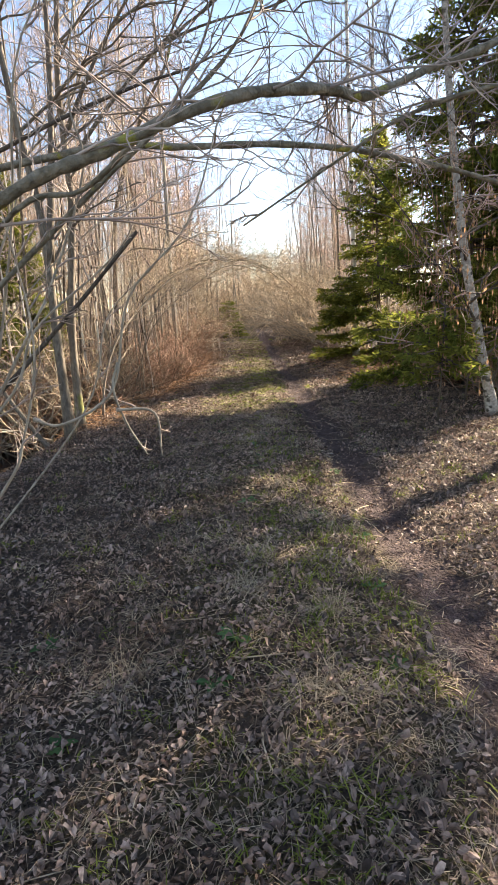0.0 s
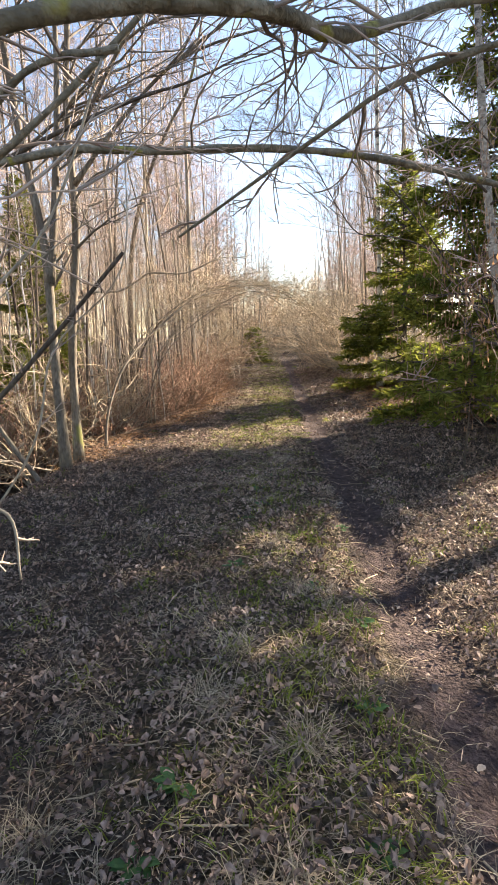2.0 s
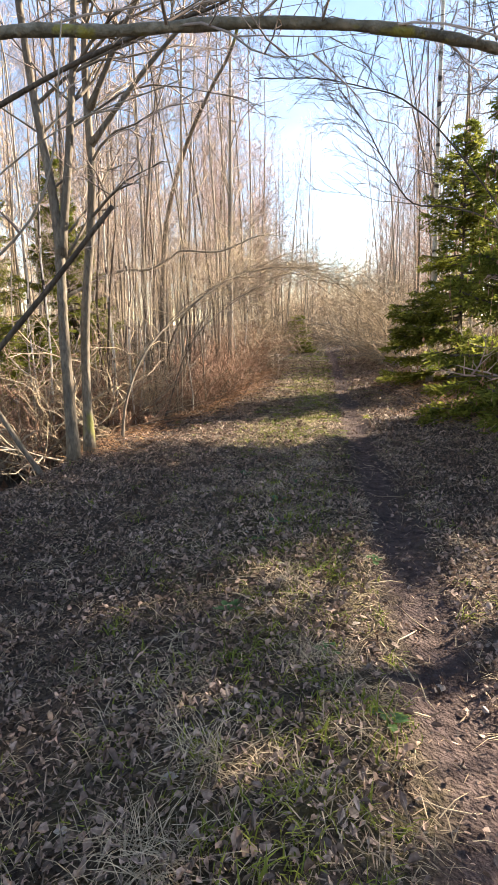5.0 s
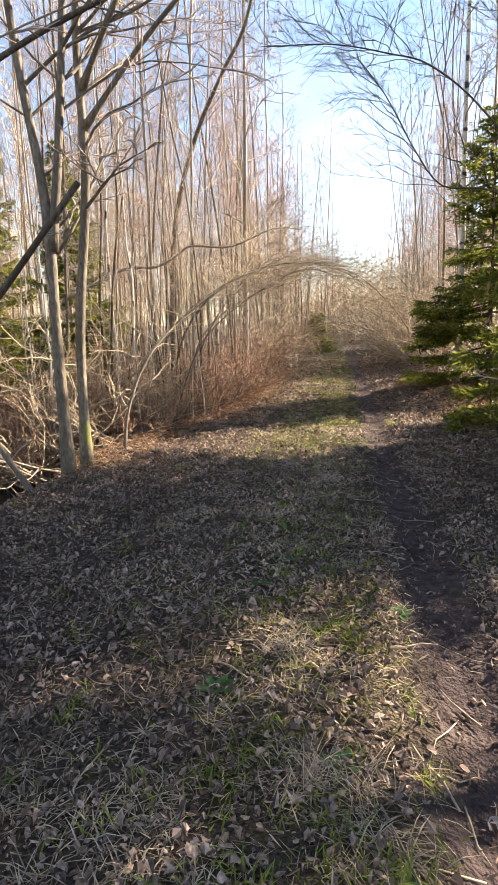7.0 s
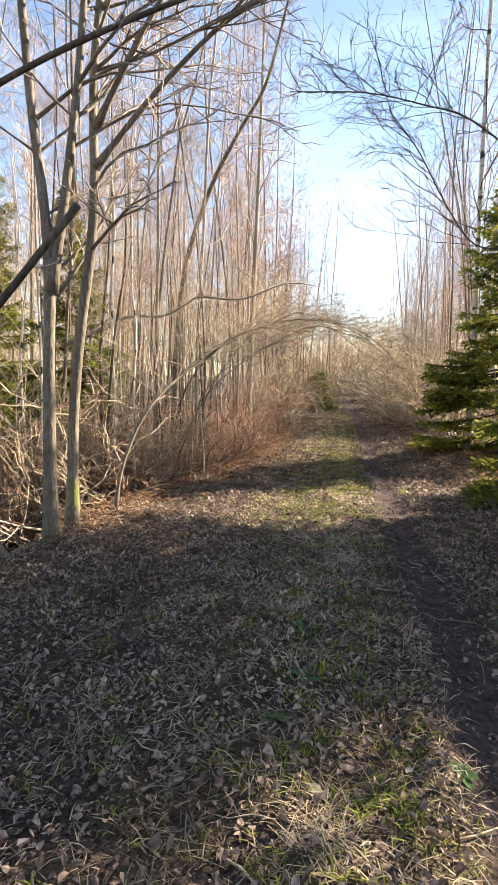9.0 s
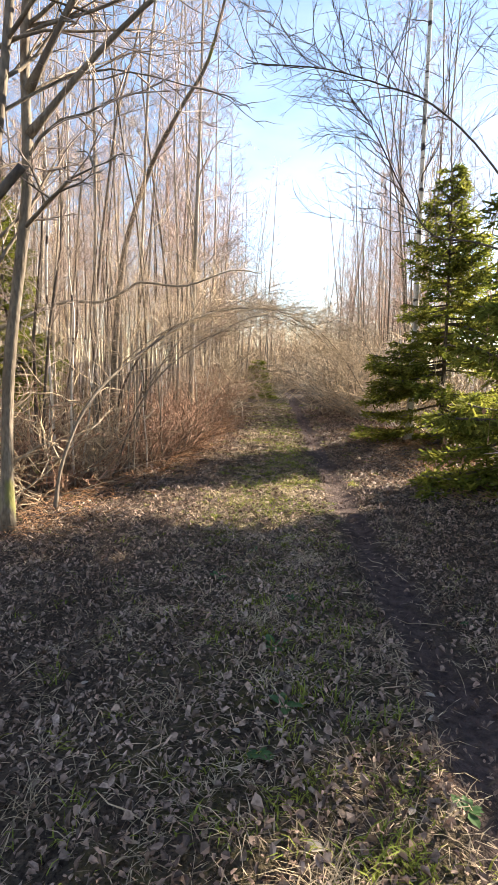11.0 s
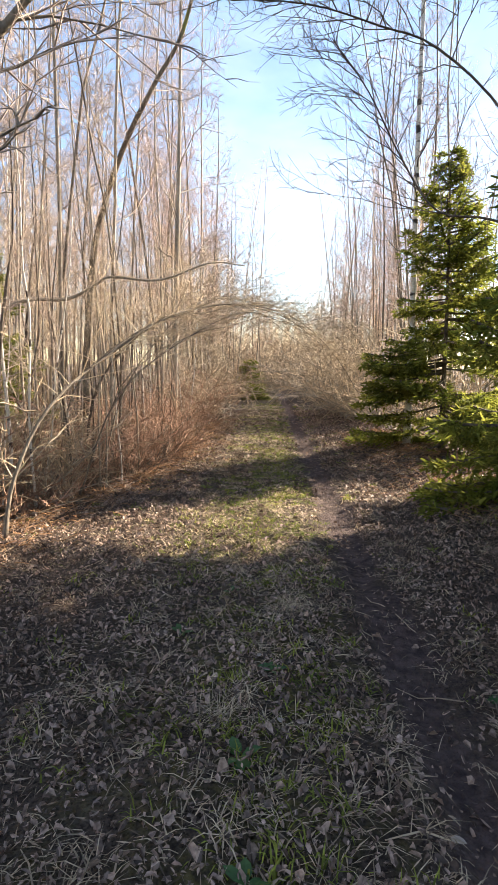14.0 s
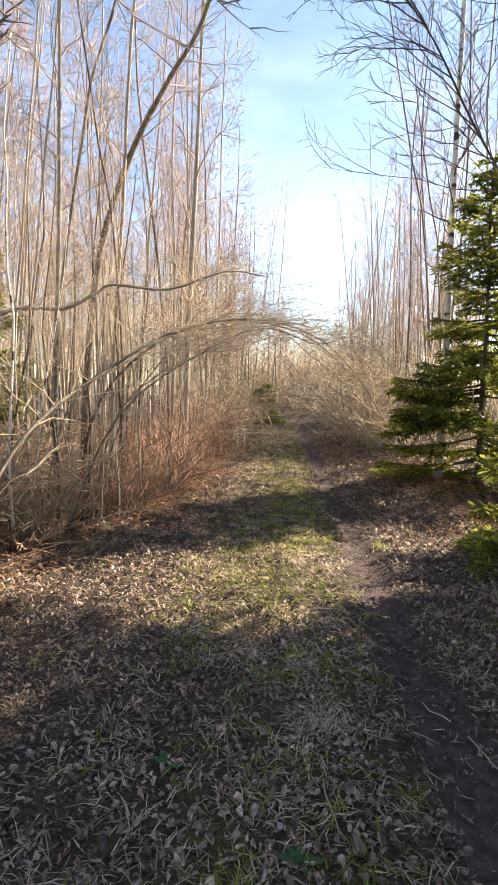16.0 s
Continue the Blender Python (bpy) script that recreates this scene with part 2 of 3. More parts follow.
def tree_along(name, label, category, pts, r0, r1, bark, twig, rng, first=0.35, limbs=16, reach=1.5, level=2, up=0.5, group="", sides=9, lift=0.03, twig_n=6, limb_bark=None):
    """A bare tree whose trunk follows pts; its limbs start at the share 'first' of it."""
    base = Vector(pts[0])
    ob = thing(name, label, category, group, Matrix.Translation(base))
    line = [Vector(p) - base for p in pts]
    n = len(line) - 1
    trunk, limb, twigs = Mesh(), Mesh(), Mesh()
    flare = lambda u: 1 + 0.5 * max(0, 1 - u * 14)
    trunk.tube(line, [(r0 + (r1 - r0) * i / n) * flare(i / n) * (rng.uniform(0.84, 1.2) if bark is MOSSY else rng.uniform(0.93, 1.07)) for i in range(n + 1)], sides)
    for k in range(limbs):
        u = first + (0.99 - first) * (k + rng.random()) / limbs
        i = min(int(u * n), n - 1)
        at = line[i].lerp(line[i + 1], u * n - i)
        side = (line[i + 1] - line[i]).normalized()
        a = rng.uniform(0, 2 * math.pi)
        out = (side * up + Vector((math.cos(a), math.sin(a), 0.15))).normalized()
        r = r0 + (r1 - r0) * u
        shoot(limb, twigs, at, out, reach * rng.uniform(0.6, 1.2) * (1.25 - 0.75 * u), max(0.005, r * rng.uniform(0.2, 0.4)), level, rng, 5, lift, twig_n)
    part("trunk", trunk, bark, ob)
    if limb.n:
        tagged(part("limb_frame", limb, limb_bark or (DARKBARK if bark is BIRCH else bark), ob), kind="stuff")
    tagged(part("crown", twigs, twig, ob), kind="stuff")
    return ob

# ---- ground ----
def axis(lo, hi, step, grow, limit):
    vals = list(np.arange(lo, hi + 1e-6, step))
    s, v = step, vals[-1]
    while v < limit:
        s *= grow
        v += s
        vals.append(v)
    s, v = step, vals[0]
    while v > -limit:
        s *= grow
        v -= s
        vals.insert(0, v)
    return vals

gx, gy = axis(-4.2, 4.4, 0.055, 1.16, 2500), axis(0.2, 14.0, 0.055, 1.10, 2500)
gm = bpy.data.meshes.new("ground")
gm.from_pydata([(x, y, gz(x, y)) for y in gy for x in gx], [],
               [(j * len(gx) + i, j * len(gx) + i + 1, (j + 1) * len(gx) + i + 1, (j + 1) * len(gx) + i) for j in range(len(gy) - 1) for i in range(len(gx) - 1)])
gm.materials.append(SOIL)
gm.polygons.foreach_set("use_smooth", [True] * len(gm.polygons))
tagged(new("ground", gm), "leaf-strewn woodland track with a muddy wheel rut", "ground", kind="structure")

# ---- big trees beside the track ----
R = random.Random(5)
def on(x, y, dz=0.0):
    return (x, y, gz(x, y) - 0.05 + dz)

# the grey many-stemmed alder on the ditch edge
def alder(lines, label):
    base = Vector(on(*lines[0][0][0][:2]))
    ob = thing("alder_tree", label, "tree", m=Matrix.Translation(base))
    for ctrl, r0, r1, limbs in lines:
        line = [Vector(p) - base for p in spline(ctrl, 5)]
        n = len(line) - 1
        t, tw = Mesh(), Mesh()
        t.tube(line, [(r0 + (r1 - r0) * i / n) * (1 + 0.4 * max(0, 1 - i / n * 12)) * R.uniform(0.94, 1.06) for i in range(n + 1)], 10)
        for k in range(limbs):
            u = R.uniform(0.35, 0.97)
            i = min(int(u * n), n - 1)
            a = R.uniform(-0.9, 0.9) if R.random() < 0.6 else R.uniform(0, 6.28)
            shoot(t, tw, line[i], (math.cos(a), math.sin(a) * 0.7, 0.7), R.uniform(1.0, 2.6), R.uniform(0.01, 0.022), 2, R, 5, -0.01, 6)
        part("stem", t, BARK, ob)
        tagged(part("crown", tw, TWIG, ob), kind="stuff")
    return ob

alder([
    ([on(-2.42, 7.45), (-2.44, 7.5, 1.3), (-2.42, 7.5, 2.6), (-2.62, 7.6, 4.0), (-2.72, 7.6, 5.6), (-2.8, 7.7, 8.2)], 0.062, 0.026, 9),
    ([on(-2.36, 7.75), (-2.30, 7.75, 1.4), (-2.10, 7.75, 2.9), (-2.10, 7.8, 4.2), (-1.95, 7.8, 5.6), (-1.9, 7.9, 8.0)], 0.058, 0.024, 12),
    ([(-2.40, 7.5, 2.2), (-2.25, 7.55, 3.2), (-2.10, 7.6, 4.6), (-2.0, 7.6, 6.5)], 0.05, 0.02, 8),
    ([(-2.08, 7.76, 3.35), (-1.4, 7.8, 4.1), (-0.7, 7.9, 4.7), (0.3, 8.0, 5.0), (1.0, 8.1, 5.0)], 0.03, 0.006, 8),
    ([(-2.08, 7.78, 3.7), (-1.5, 7.7, 4.6), (-0.7, 7.6, 5.5), (0.2, 7.6, 6.2)], 0.03, 0.006, 8),
], "grey-barked alder with several stems on the ditch edge")

# the thin crooked stem and its bent crown that arches across the track
tree_along("bent_sapling", "thin crooked sapling arching over the track", "tree",
           spline([on(-2.26, 8.6), (-2.2, 8.75, 0.5), (-2.0, 9.2, 1.15), (-1.6, 10.3, 1.75), (-1.05, 11.4, 2.25), (-0.2, 12.8, 2.5), (0.7, 14.2, 2.35), (1.5, 15.4, 1.75), (2.1, 16.2, 1.0)], 4),
           0.020, 0.007, BARK, PALETWIG, R, 0.25, 60, 1.5, 2, 0.8, lift=-0.05)
tree_along("bent_sapling", "bent grey sapling arching low over the track edge", "tree",
           spline([on(-2.6, 12.0), (-2.5, 12.1, 1.0), (-1.9, 12.6, 2.0), (-0.9, 13.4, 2.55), (0.3, 14.4, 2.5), (1.2, 15.4, 2.0)], 4),
           0.024, 0.008, DARKBARK, PALETWIG, R, 0.25, 50, 1.4, 2, 0.8, lift=-0.04)
for k in range(4):
    ox, oy, oz = R.uniform(-0.7, 0.5), R.uniform(0.2, 3.4), R.uniform(-0.6, 0.25)
    tree_along("bent_sapling", "thin bent sapling in a bushy arch over the track", "tree",
               spline([on(-2.35 + ox * 0.5, 9.6 + oy), (-2.1 + ox, 10.0 + oy, 1.2), (-1.3 + ox, 10.9 + oy, 2.1 + oz + R.gauss(0, 0.12)), (-0.6 + ox, 11.6 + oy, 2.35 + oz + R.gauss(0, 0.14)), (0.1 + ox, 12.4 + oy, 2.45 + oz + R.gauss(0, 0.16)), (0.9 + ox, 13.2 + oy, 2.2 + oz + R.gauss(0, 0.15)), (1.9 + ox, 14.4 + oy, 1.5 + oz)], 4),
               0.012, 0.004, BARK, PALETWIG, R, 0.25, 44, 1.3, 2, 0.8, lift=-0.05)
tree_along("bent_branch", "pale crooked dead branch hung among the stems", "branch",
           spline([(-4.2, 11.2, 1.9), (-3.15, 11.2, 2.35), (-2.54, 11.2, 2.38), (-2.14, 11.2, 2.57), (-1.94, 11.2, 2.67), (-1.31, 11.3, 2.65), (-0.67, 11.5, 2.91), (-0.21, 11.8, 2.92)], 4),
           0.03, 0.008, PALEBARK, PALETWIG, R, 0.2, 10, 0.8, 1, 0.6)
# the leaning dark trunk
tree_along("leaning_tree", "dark slender trunk leaning towards the open track", "tree",
           spline([on(-2.8, 12.7), (-2.75, 12.6, 1.0), (-2.7, 12.6, 2.04), (-2.54, 12.6, 3.44), (-2.1, 12.5, 4.66), (-1.59, 12.4, 5.54), (-1.15, 12.3, 6.2), (-0.8, 12.2, 7.4)], 4),
           0.07, 0.02, BARK, TWIG, R, 0.55, 22, 2.0, 2, 0.4)
tree_along("tall_birch", "tall straight birch with grey-white bark", "tree",
           spline([on(-1.95, 16.2), (-1.9, 16.2, 3), (-1.8, 16.2, 7), (-1.75, 16.3, 12.5)], 5), 0.075, 0.015, PALEBARK, TWIG, R, 0.3, 34, 1.7, 2, 0.8)
# birches on the other side
tree_along("white_birch", "white-barked birch rising behind a spruce", "tree",
           spline([on(2.86, 14.7), (2.84, 14.7, 2.5), (2.78, 14.7, 6), (2.73, 14.7, 13)], 6), 0.078, 0.024, BIRCH, TWIG, R, 0.42, 26, 1.6, 2, 0.6)
tree_along("white_birch", "pale lichened birch leaning over the track edge", "tree",
           spline([on(2.92, 6.6), (2.72, 6.6, 0.9), (2.5, 6.6, 2.0), (2.36, 6.7, 3.4), (2.25, 6.8, 5.5), (2.2, 6.9, 9)], 6), 0.066, 0.02, OLDBIRCH, REDTWIG, R, 0.14, 34, 1.2, 2, 0.3, lift=-0.06, limb_bark=DARKBARK)
for ctrl in ([(3.4, 8.0, 0.6), (2.4, 7.6, 2.1), (1.63, 7.5, 3.07), (1.15, 7.5, 3.5), (0.79, 7.5, 3.63), (0.33, 7.4, 3.7), (-0.27, 7.4, 3.74)],
             [(3.3, 8.4, 1.6), (2.3, 8.1, 2.4), (1.74, 8.0, 2.61), (1.34, 8.0, 2.67), (1.07, 8.0, 3.02), (0.81, 8.0, 3.48), (0.54, 8.0, 3.83)],
             [(3.4, 8.0, 0.8), (2.6, 7.6, 2.4), (2.1, 7.5, 3.5), (1.7, 7.4, 4.6), (1.2, 7.4, 5.4)],
             [(3.6, 6.4, 1.0), (2.8, 6.2, 2.4), (2.0, 6.1, 3.3), (1.2, 6.0, 3.9)]):
    tree_along("overhanging_branch", "dark bare alder branch hanging over the track", "branch", spline(ctrl, 4), 0.0115, 0.0035, DARKBARK, DARKTWIG, R, 0.42, 26, 1.2, 2, 0.9)

# low limbs across the track
def limb(label, ctrl, r0, r1, limbs, reach=0.8, bark=MOSSY, first=0.1, up=0.6, lift=0.0, level=2):
    return tree_along("overhanging_branch", label, "branch", spline(ctrl, 6), r0, r1, bark, TWIG, R, first, limbs, reach, level, up, lift=lift, sides=10, twig_n=5)

limb("thick mossy branch spanning the track overhead", [(-1.9, 2.0, 0.4), (-1.1, 1.5, 1.45), (-0.53, 1.35, 1.745), (-0.28, 1.33, 1.83), (-0.10, 1.38, 1.91), (0.05, 1.47, 1.97), (0.18, 1.54, 1.995), (0.27, 1.61, 2.01), (0.38, 1.73, 2.03), (0.60, 1.88, 2.14), (0.85, 2.02, 2.25), (1.6, 2.3, 2.6)], 0.016, 0.010, 18, 0.6)
limb("mossy branch lying along a thicker one overhead", [(-1.7, 2.6, 1.0), (-0.8, 2.0, 1.78), (-0.45, 1.83, 1.86), (-0.2, 1.72, 2.0), (-0.02, 1.7, 2.02)], 0.010, 0.006, 6, 0.5)
limb("smooth grey branch crossing above the track", [(-2.6, 3.7, 0.9), (-1.9, 3.5, 2.1), (-0.85, 3.4, 2.37), (-0.25, 3.35, 2.345), (0.2, 3.34, 2.33), (0.6, 3.36, 2.29), (0.95, 3.42, 2.23), (1.4, 3.5, 2.13), (2.2, 3.7, 1.9)], 0.020, 0.013, 20, 0.9)
limb("thin branch rising across the gap overhead", [(-1.0, 2.1, 1.5), (-0.45, 2.0, 1.9), (-0.18, 2.0, 2.1), (0.05, 2.0, 2.31), (0.2, 2.0, 2.6)], 0.010, 0.004, 8, 0.5)
limb("thin branch reaching down across the track", [(1.5, 2.0, 2.2), (0.81, 1.9, 2.09), (0.53, 1.9, 2.02), (0.36, 1.9, 1.93), (0.02, 2.0, 1.75)], 0.009, 0.003, 7, 0.35)
limb("broken dark branch stub leaning out of the ditch", [(-3.2, 5.0, 0.1), (-2.14, 4.9, 0.9), (-1.38, 4.8, 1.56), (-0.79, 4.7, 2.11)], 0.025, 0.014, 3, 0.3, DARKBARK, 0.5, level=1)
limb("pale leaning stem rooted in the ditch", [(-2.5, 6.9, -0.15), (-2.9, 6.9, 0.5), (-3.4, 7.0, 1.4), (-3.7, 7.0, 3.0)], 0.032, 0.015, 8, 0.9, BARK, 0.4)
limb("high dark branch crossing the sky", [(-3.4, 6.2, 2.7), (-1.78, 6.0, 3.28), (-0.87, 6.0, 3.58), (-0.36, 6.0, 3.7), (0.4, 6.0, 4.0)], 0.024, 0.006, 12, 0.9, DARKBARK, 0.3)
# the hanging tangle on the ditch edge
for ctrl in ([(-1.6, 2.3, 0.3), (-0.78, 2.0, 1.39), (-0.65, 2.0, 1.59), (-0.49, 2.0, 1.95), (-0.51, 2.0, 2.15), (-0.46, 2.0, 2.43)],
             [(-1.7, 2.2, 0.6), (-0.85, 1.9, 1.19), (-0.69, 1.9, 1.45), (-0.45, 1.9, 1.63), (-0.33, 1.9, 1.74)],
             [(-0.6, 1.55, 1.22), (-0.52, 1.55, 1.2), (-0.37, 1.55, 1.29), (-0.3, 1.55, 1.53), (-0.13, 1.57, 1.71), (-0.03, 1.62, 1.97)],
             [(-0.35, 1.56, 1.36), (-0.37, 1.55, 1.29), (-0.35, 1.59, 1.18), (-0.31, 1.63, 1.08)],
             [(-0.37, 1.56, 1.23), (-0.27, 1.59, 1.21), (-0.26, 1.59, 1.08)],
             [(-1.5, 2.0, 0.2), (-0.85, 1.8, 0.92), (-0.74, 1.8, 1.11), (-0.66, 1.8, 1.43), (-0.72, 1.85, 1.84)],
             [(-1.7, 3.1, 0.1), (-0.89, 3.0, 0.98), (-0.7, 3.0, 1.48), (-0.38, 3.0, 1.8), (-0.37, 3.2, 2.33)],
             [(-1.9, 2.6, 0.2), (-1.1, 2.2, 1.0), (-0.8, 2.1, 1.75), (-0.6, 1.9, 2.3), (-0.2, 1.9, 2.7)],
             [(-1.8, 2.6, 0.4), (-1.0, 2.3, 1.6), (-0.75, 2.2, 2.1), (-0.85, 2.2, 2.8)],
             [(-2.2, 3.9, -0.2), (-1.9, 3.8, 0.9), (-1.4, 3.7, 1.6), (-0.7, 3.6, 2.1), (-0.1, 3.6, 2.3)],
             [(-2.6, 4.4, -0.2), (-2.1, 4.4, 1.2), (-1.9, 4.4, 2.4), (-1.95, 4.5, 4.0)]):
    tip = ctrl[-1][1] < 1.7 and ctrl[0][0] > -1
    limb("pale crooked hanging branch at the ditch edge", ctrl, 0.0045 if tip else 0.0065, 0.002, 2 if tip else 5, 0.08 if tip else 0.26, PALEBARK, 0.2, lift=0.01, level=1)

FINE[0] = 0.0023
# ---- the woods: a few grown trees, then copies ----
def young_tree(height, r, bark, twig, limbs, seed, name="young_tree", label="", lean=0.04, first=0.3, reach=1.3, level=2, twig_n=6):
    q = random.Random(seed)
    pts, p, d = [Vector((0, 0, 0))], Vector((0, 0, 0)), Vector((q.gauss(0, lean), q.gauss(0, lean), 1)).normalized()
    for i in range(12):
        d = (d + Vector((q.gauss(0, lean), q.gauss(0, lean), 0.1))).normalized()
        p = p + d * height / 12
        pts.append(p)
    return tree_along(name, label, "tree", pts, r, 0.008, bark, twig, q, first, limbs, reach, level, 0.6, "young trees along the track", 7, 0.03, twig_n)

protos = [
    young_tree(13, 0.036, PALEBARK, TWIG, 30, 1, label="slender bare young birch with pale bark"),
    young_tree(11, 0.028, BARK, TWIG, 28, 2, label="slender bare young alder with grey bark", lean=0.06),
    young_tree(14, 0.038, BARK, REDTWIG, 30, 3, label="tall bare young aspen with grey bark"),
    young_tree(7.5, 0.026, BIRCH, TWIG, 20, 4, label="thin white-barked bare birch sapling", lean=0.07),
    young_tree(12, 0.029, PALEBARK, PALETWIG, 28, 6, label="thin bare tree with yellowish sunlit bark"),
    young_tree(8, 0.036, DARKBARK, TWIG, 22, 7, label="thin dark-barked bare sapling", lean=0.08),
]
FINE[0] = 0.0034
protos += [
    young_tree(14, 0.048, PALEBARK, REDTWIG, 30, 8, label="distant tall bare birch with pale bark", lean=0.02, reach=2.0, twig_n=5),
    young_tree(12, 0.042, BARK, REDTWIG, 30, 9, label="distant bare alder with a fine reddish crown", lean=0.02, reach=1.9, twig_n=5),
]
FINE[0] = 0.0023
def shrub(seed, twig, h, stems, spread, name, label):
    q = random.Random(seed)
    ob = thing(name, label, "shrub", "shrubs along the ditch")
    tw = Mesh()
    for k in range(stems):
        t = Mesh()
        a = q.uniform(0, 6.28)
        b_ = q.uniform(0.1, 1)
        d = Vector((math.cos(a) * b_ * spread, math.sin(a) * b_ * spread, 1))
        shoot(t, tw, (q.gauss(0, 0.16), q.gauss(0, 0.16), -0.05), d, h * q.uniform(0.5, 1.1), q.uniform(0.0115, 0.02), 2, q, 4, -0.03, 6, 0.25)
        part("stem", t, PALEBARK if twig is PALETWIG else BARK, ob)
    tagged(part("crown", tw, twig, ob), kind="stuff")
    return ob

shrubs = [shrub(11, BROWNTWIG, 2.0, 13, 0.95, "bare_shrub", "tangled reddish-brown bare shrub on the verge"),
          shrub(12, PALETWIG, 2.6, 12, 0.45, "bare_shrub", "upright pale-stemmed bare shrub beside the track"),
          shrub(13, BROWNTWIG, 1.3, 16, 1.0, "bare_shrub", "low brown tangled bare shrub at the ditch"),
          shrub(14, PALETWIG, 2.0, 16, 1.1, "bare_shrub", "spreading straw-coloured bare shrub over the track edge")]

def stand(ob, x, y, s, first=[]):
    m = pose(x, y, gz(x, y) - 0.05, R.gauss(0, 2.5), R.gauss(0, 2.5), R.uniform(0, 360))
    if ob in first:
        c = copy_thing(ob, m)
    else:
        first.append(ob)
        ob.matrix_basis = m
        c = ob
    c.scale = (s, s, s)
    return c

W = random.Random(21)
for k in range(170):                       # beyond the ditch
    y = 7.5 + 40 * W.random() ** 1.5
    x = verge(y) - 0.7 - 10 * W.random() ** 1.5
    if y < 9.5 and x > -3.6:
        continue
    stand(protos[W.choice((6, 7)) if y > 20 or x < -7.5 else W.choice((0, 0, 1, 2, 3, 4, 4, 5))], x, y, W.uniform(0.75, 1.15))
for k in range(46):                       # the other side, farther on
    y = 15 + 38 * W.random() ** 1.3
    stand(protos[W.choice((0, 1, 2, 3, 4)) if y < 24 else W.choice((6, 7))], 3.2 + 8 * W.random() ** 1.4, y, W.uniform(0.7, 1.1))
for k in range(8):                       # crowns that lean in above the far side
    y = W.uniform(19, 30)
    stand(protos[W.choice((6, 7, 7))], 3.2 + 0.02 * y + 2.5 * W.random() ** 1.4, y, W.uniform(0.6, 0.85))
for k in range(18):                       # the wood behind them
    stand(protos[W.choice((6, 7))], 3.8 + 6 * W.random(), W.uniform(27, 44), W.uniform(0.7, 0.95))
for k in range(12):                       # low crowns that narrow the gap on the ditch side
    y = W.uniform(18, 36)
    stand(protos[W.choice((6, 7, 7))], verge(y) - 0.2 - 1.6 * W.random() + 0.02 * (y - 17), y, W.uniform(0.5, 0.75))
for x, y in ((-3.0, 3.4), (-3.6, 5.0), (-3.1, 6.2), (-4.4, 4.2), (-4.2, 6.8), (-5.2, 5.8), (-3.9, 2.2), (-4.8, 8.2), (-3.4, 9.2), (-5.8, 7.4)):
    stand(protos[W.choice((1, 3, 5, 0))], x, y, W.uniform(0.7, 1.0))
for k in range(110):                       # shrubs on the ditch side
    y = 8.6 + 22 * W.random() ** 1.4
    x = verge(y) - 0.2 - 2.2 * W.random() ** 1.6
    if y < 9.6 and x > -3.0:
        x -= 0.7
    stand(shrubs[W.choice((0, 0, 0, 1, 2))], x, y, W.uniform(0.7, 1.15))
for k in range(44):                       # thin pale saplings on the verge
    y = 9.3 + 16 * W.random() ** 1.3
    stand(protos[W.choice((3, 3, 4, 5))], verge(y) - 0.15 - 1.6 * W.random(), y, W.uniform(0.32, 0.7))
for x, y, s in ((-1.75, 18.6, 1.15), (-1.6, 19.4, 1.2), (-1.95, 20.2, 1.25), (-1.5, 22, 1.2)):
    stand(shrubs[1], x, y, s)
for k in range(20):                       # the straw-coloured brush on the far side
    y = W.uniform(15.5, 34)
    stand(shrubs[W.choice((3, 3, 1))], 2.5 + 1.6 * W.random() - 0.3 * sm(20, 34, y), y, W.uniform(1.1, 1.7))
for k in range(6):                       # the tallest of it, next to the big spruce
    y = W.uniform(16.5, 24)
    stand(shrubs[3], 2.4 + 0.9 * W.random(), y, W.uniform(1.35, 1.85))
for k in range(60):
    stand(shrubs[W.choice((0, 0, 1, 3))], W.uniform(-2.5, 7.0), W.uniform(38, 60), W.uniform(1.2, 2.4))
for x, y in ((-2.9, 2.6), (-3.0, 4.2), (-3.3, 5.6), (-3.6, 3.4)):
    stand(shrubs[2], x, y, 0.9)

# saplings added out of view to break the sun into dapples
for x, y in ((6.1, 6.4), (6.5, 5.4), (6.3, 8.8), (6.6, 7.4), (5.7, 5.0), (5.8, 7.2), (6.9, 4.4)):
    stand(protos[5], x, y, W.uniform(0.8, 1.05))
for k in range(26):                       # bare trees behind the spruces, mostly unseen, added to fill and dapple
    stand(protos[W.choice((0, 1, 2, 4, 5))], 5.0 + 9 * W.random() ** 1.3, W.uniform(-3, 15), W.uniform(0.8, 1.1))
for k in range(16):                       # and behind the start, unseen, added to close off the open sky
    stand(protos[W.choice((6, 7))], W.choice((-1, 1)) * W.uniform(3.2, 9), W.uniform(-14, -1.5), W.uniform(0.7, 1.1))
for x, y, s in ((3.5, 7.5, 0.8), (3.9, 6.4, 0.8), (3.6, 8.5, 0.9), (4.4, 5.4, 0.9), (4.6, 4.0, 0.8), (4.9, 7.2, 1.0)):
    stand(shrubs[W.choice((0, 2))], x, y, s)

for k in range(44):                       # the track bends slightly and the trees close in
    y = W.uniform(26, 66)
    x = 0.035 * y - 1.6 - 4 * W.random() ** 1.5 if k % 2 else 0.095 * y + 0.9 + 4 * W.random() ** 1.5
    stand(protos[W.choice((6, 7))], x, y, W.uniform(0.6, 0.95))

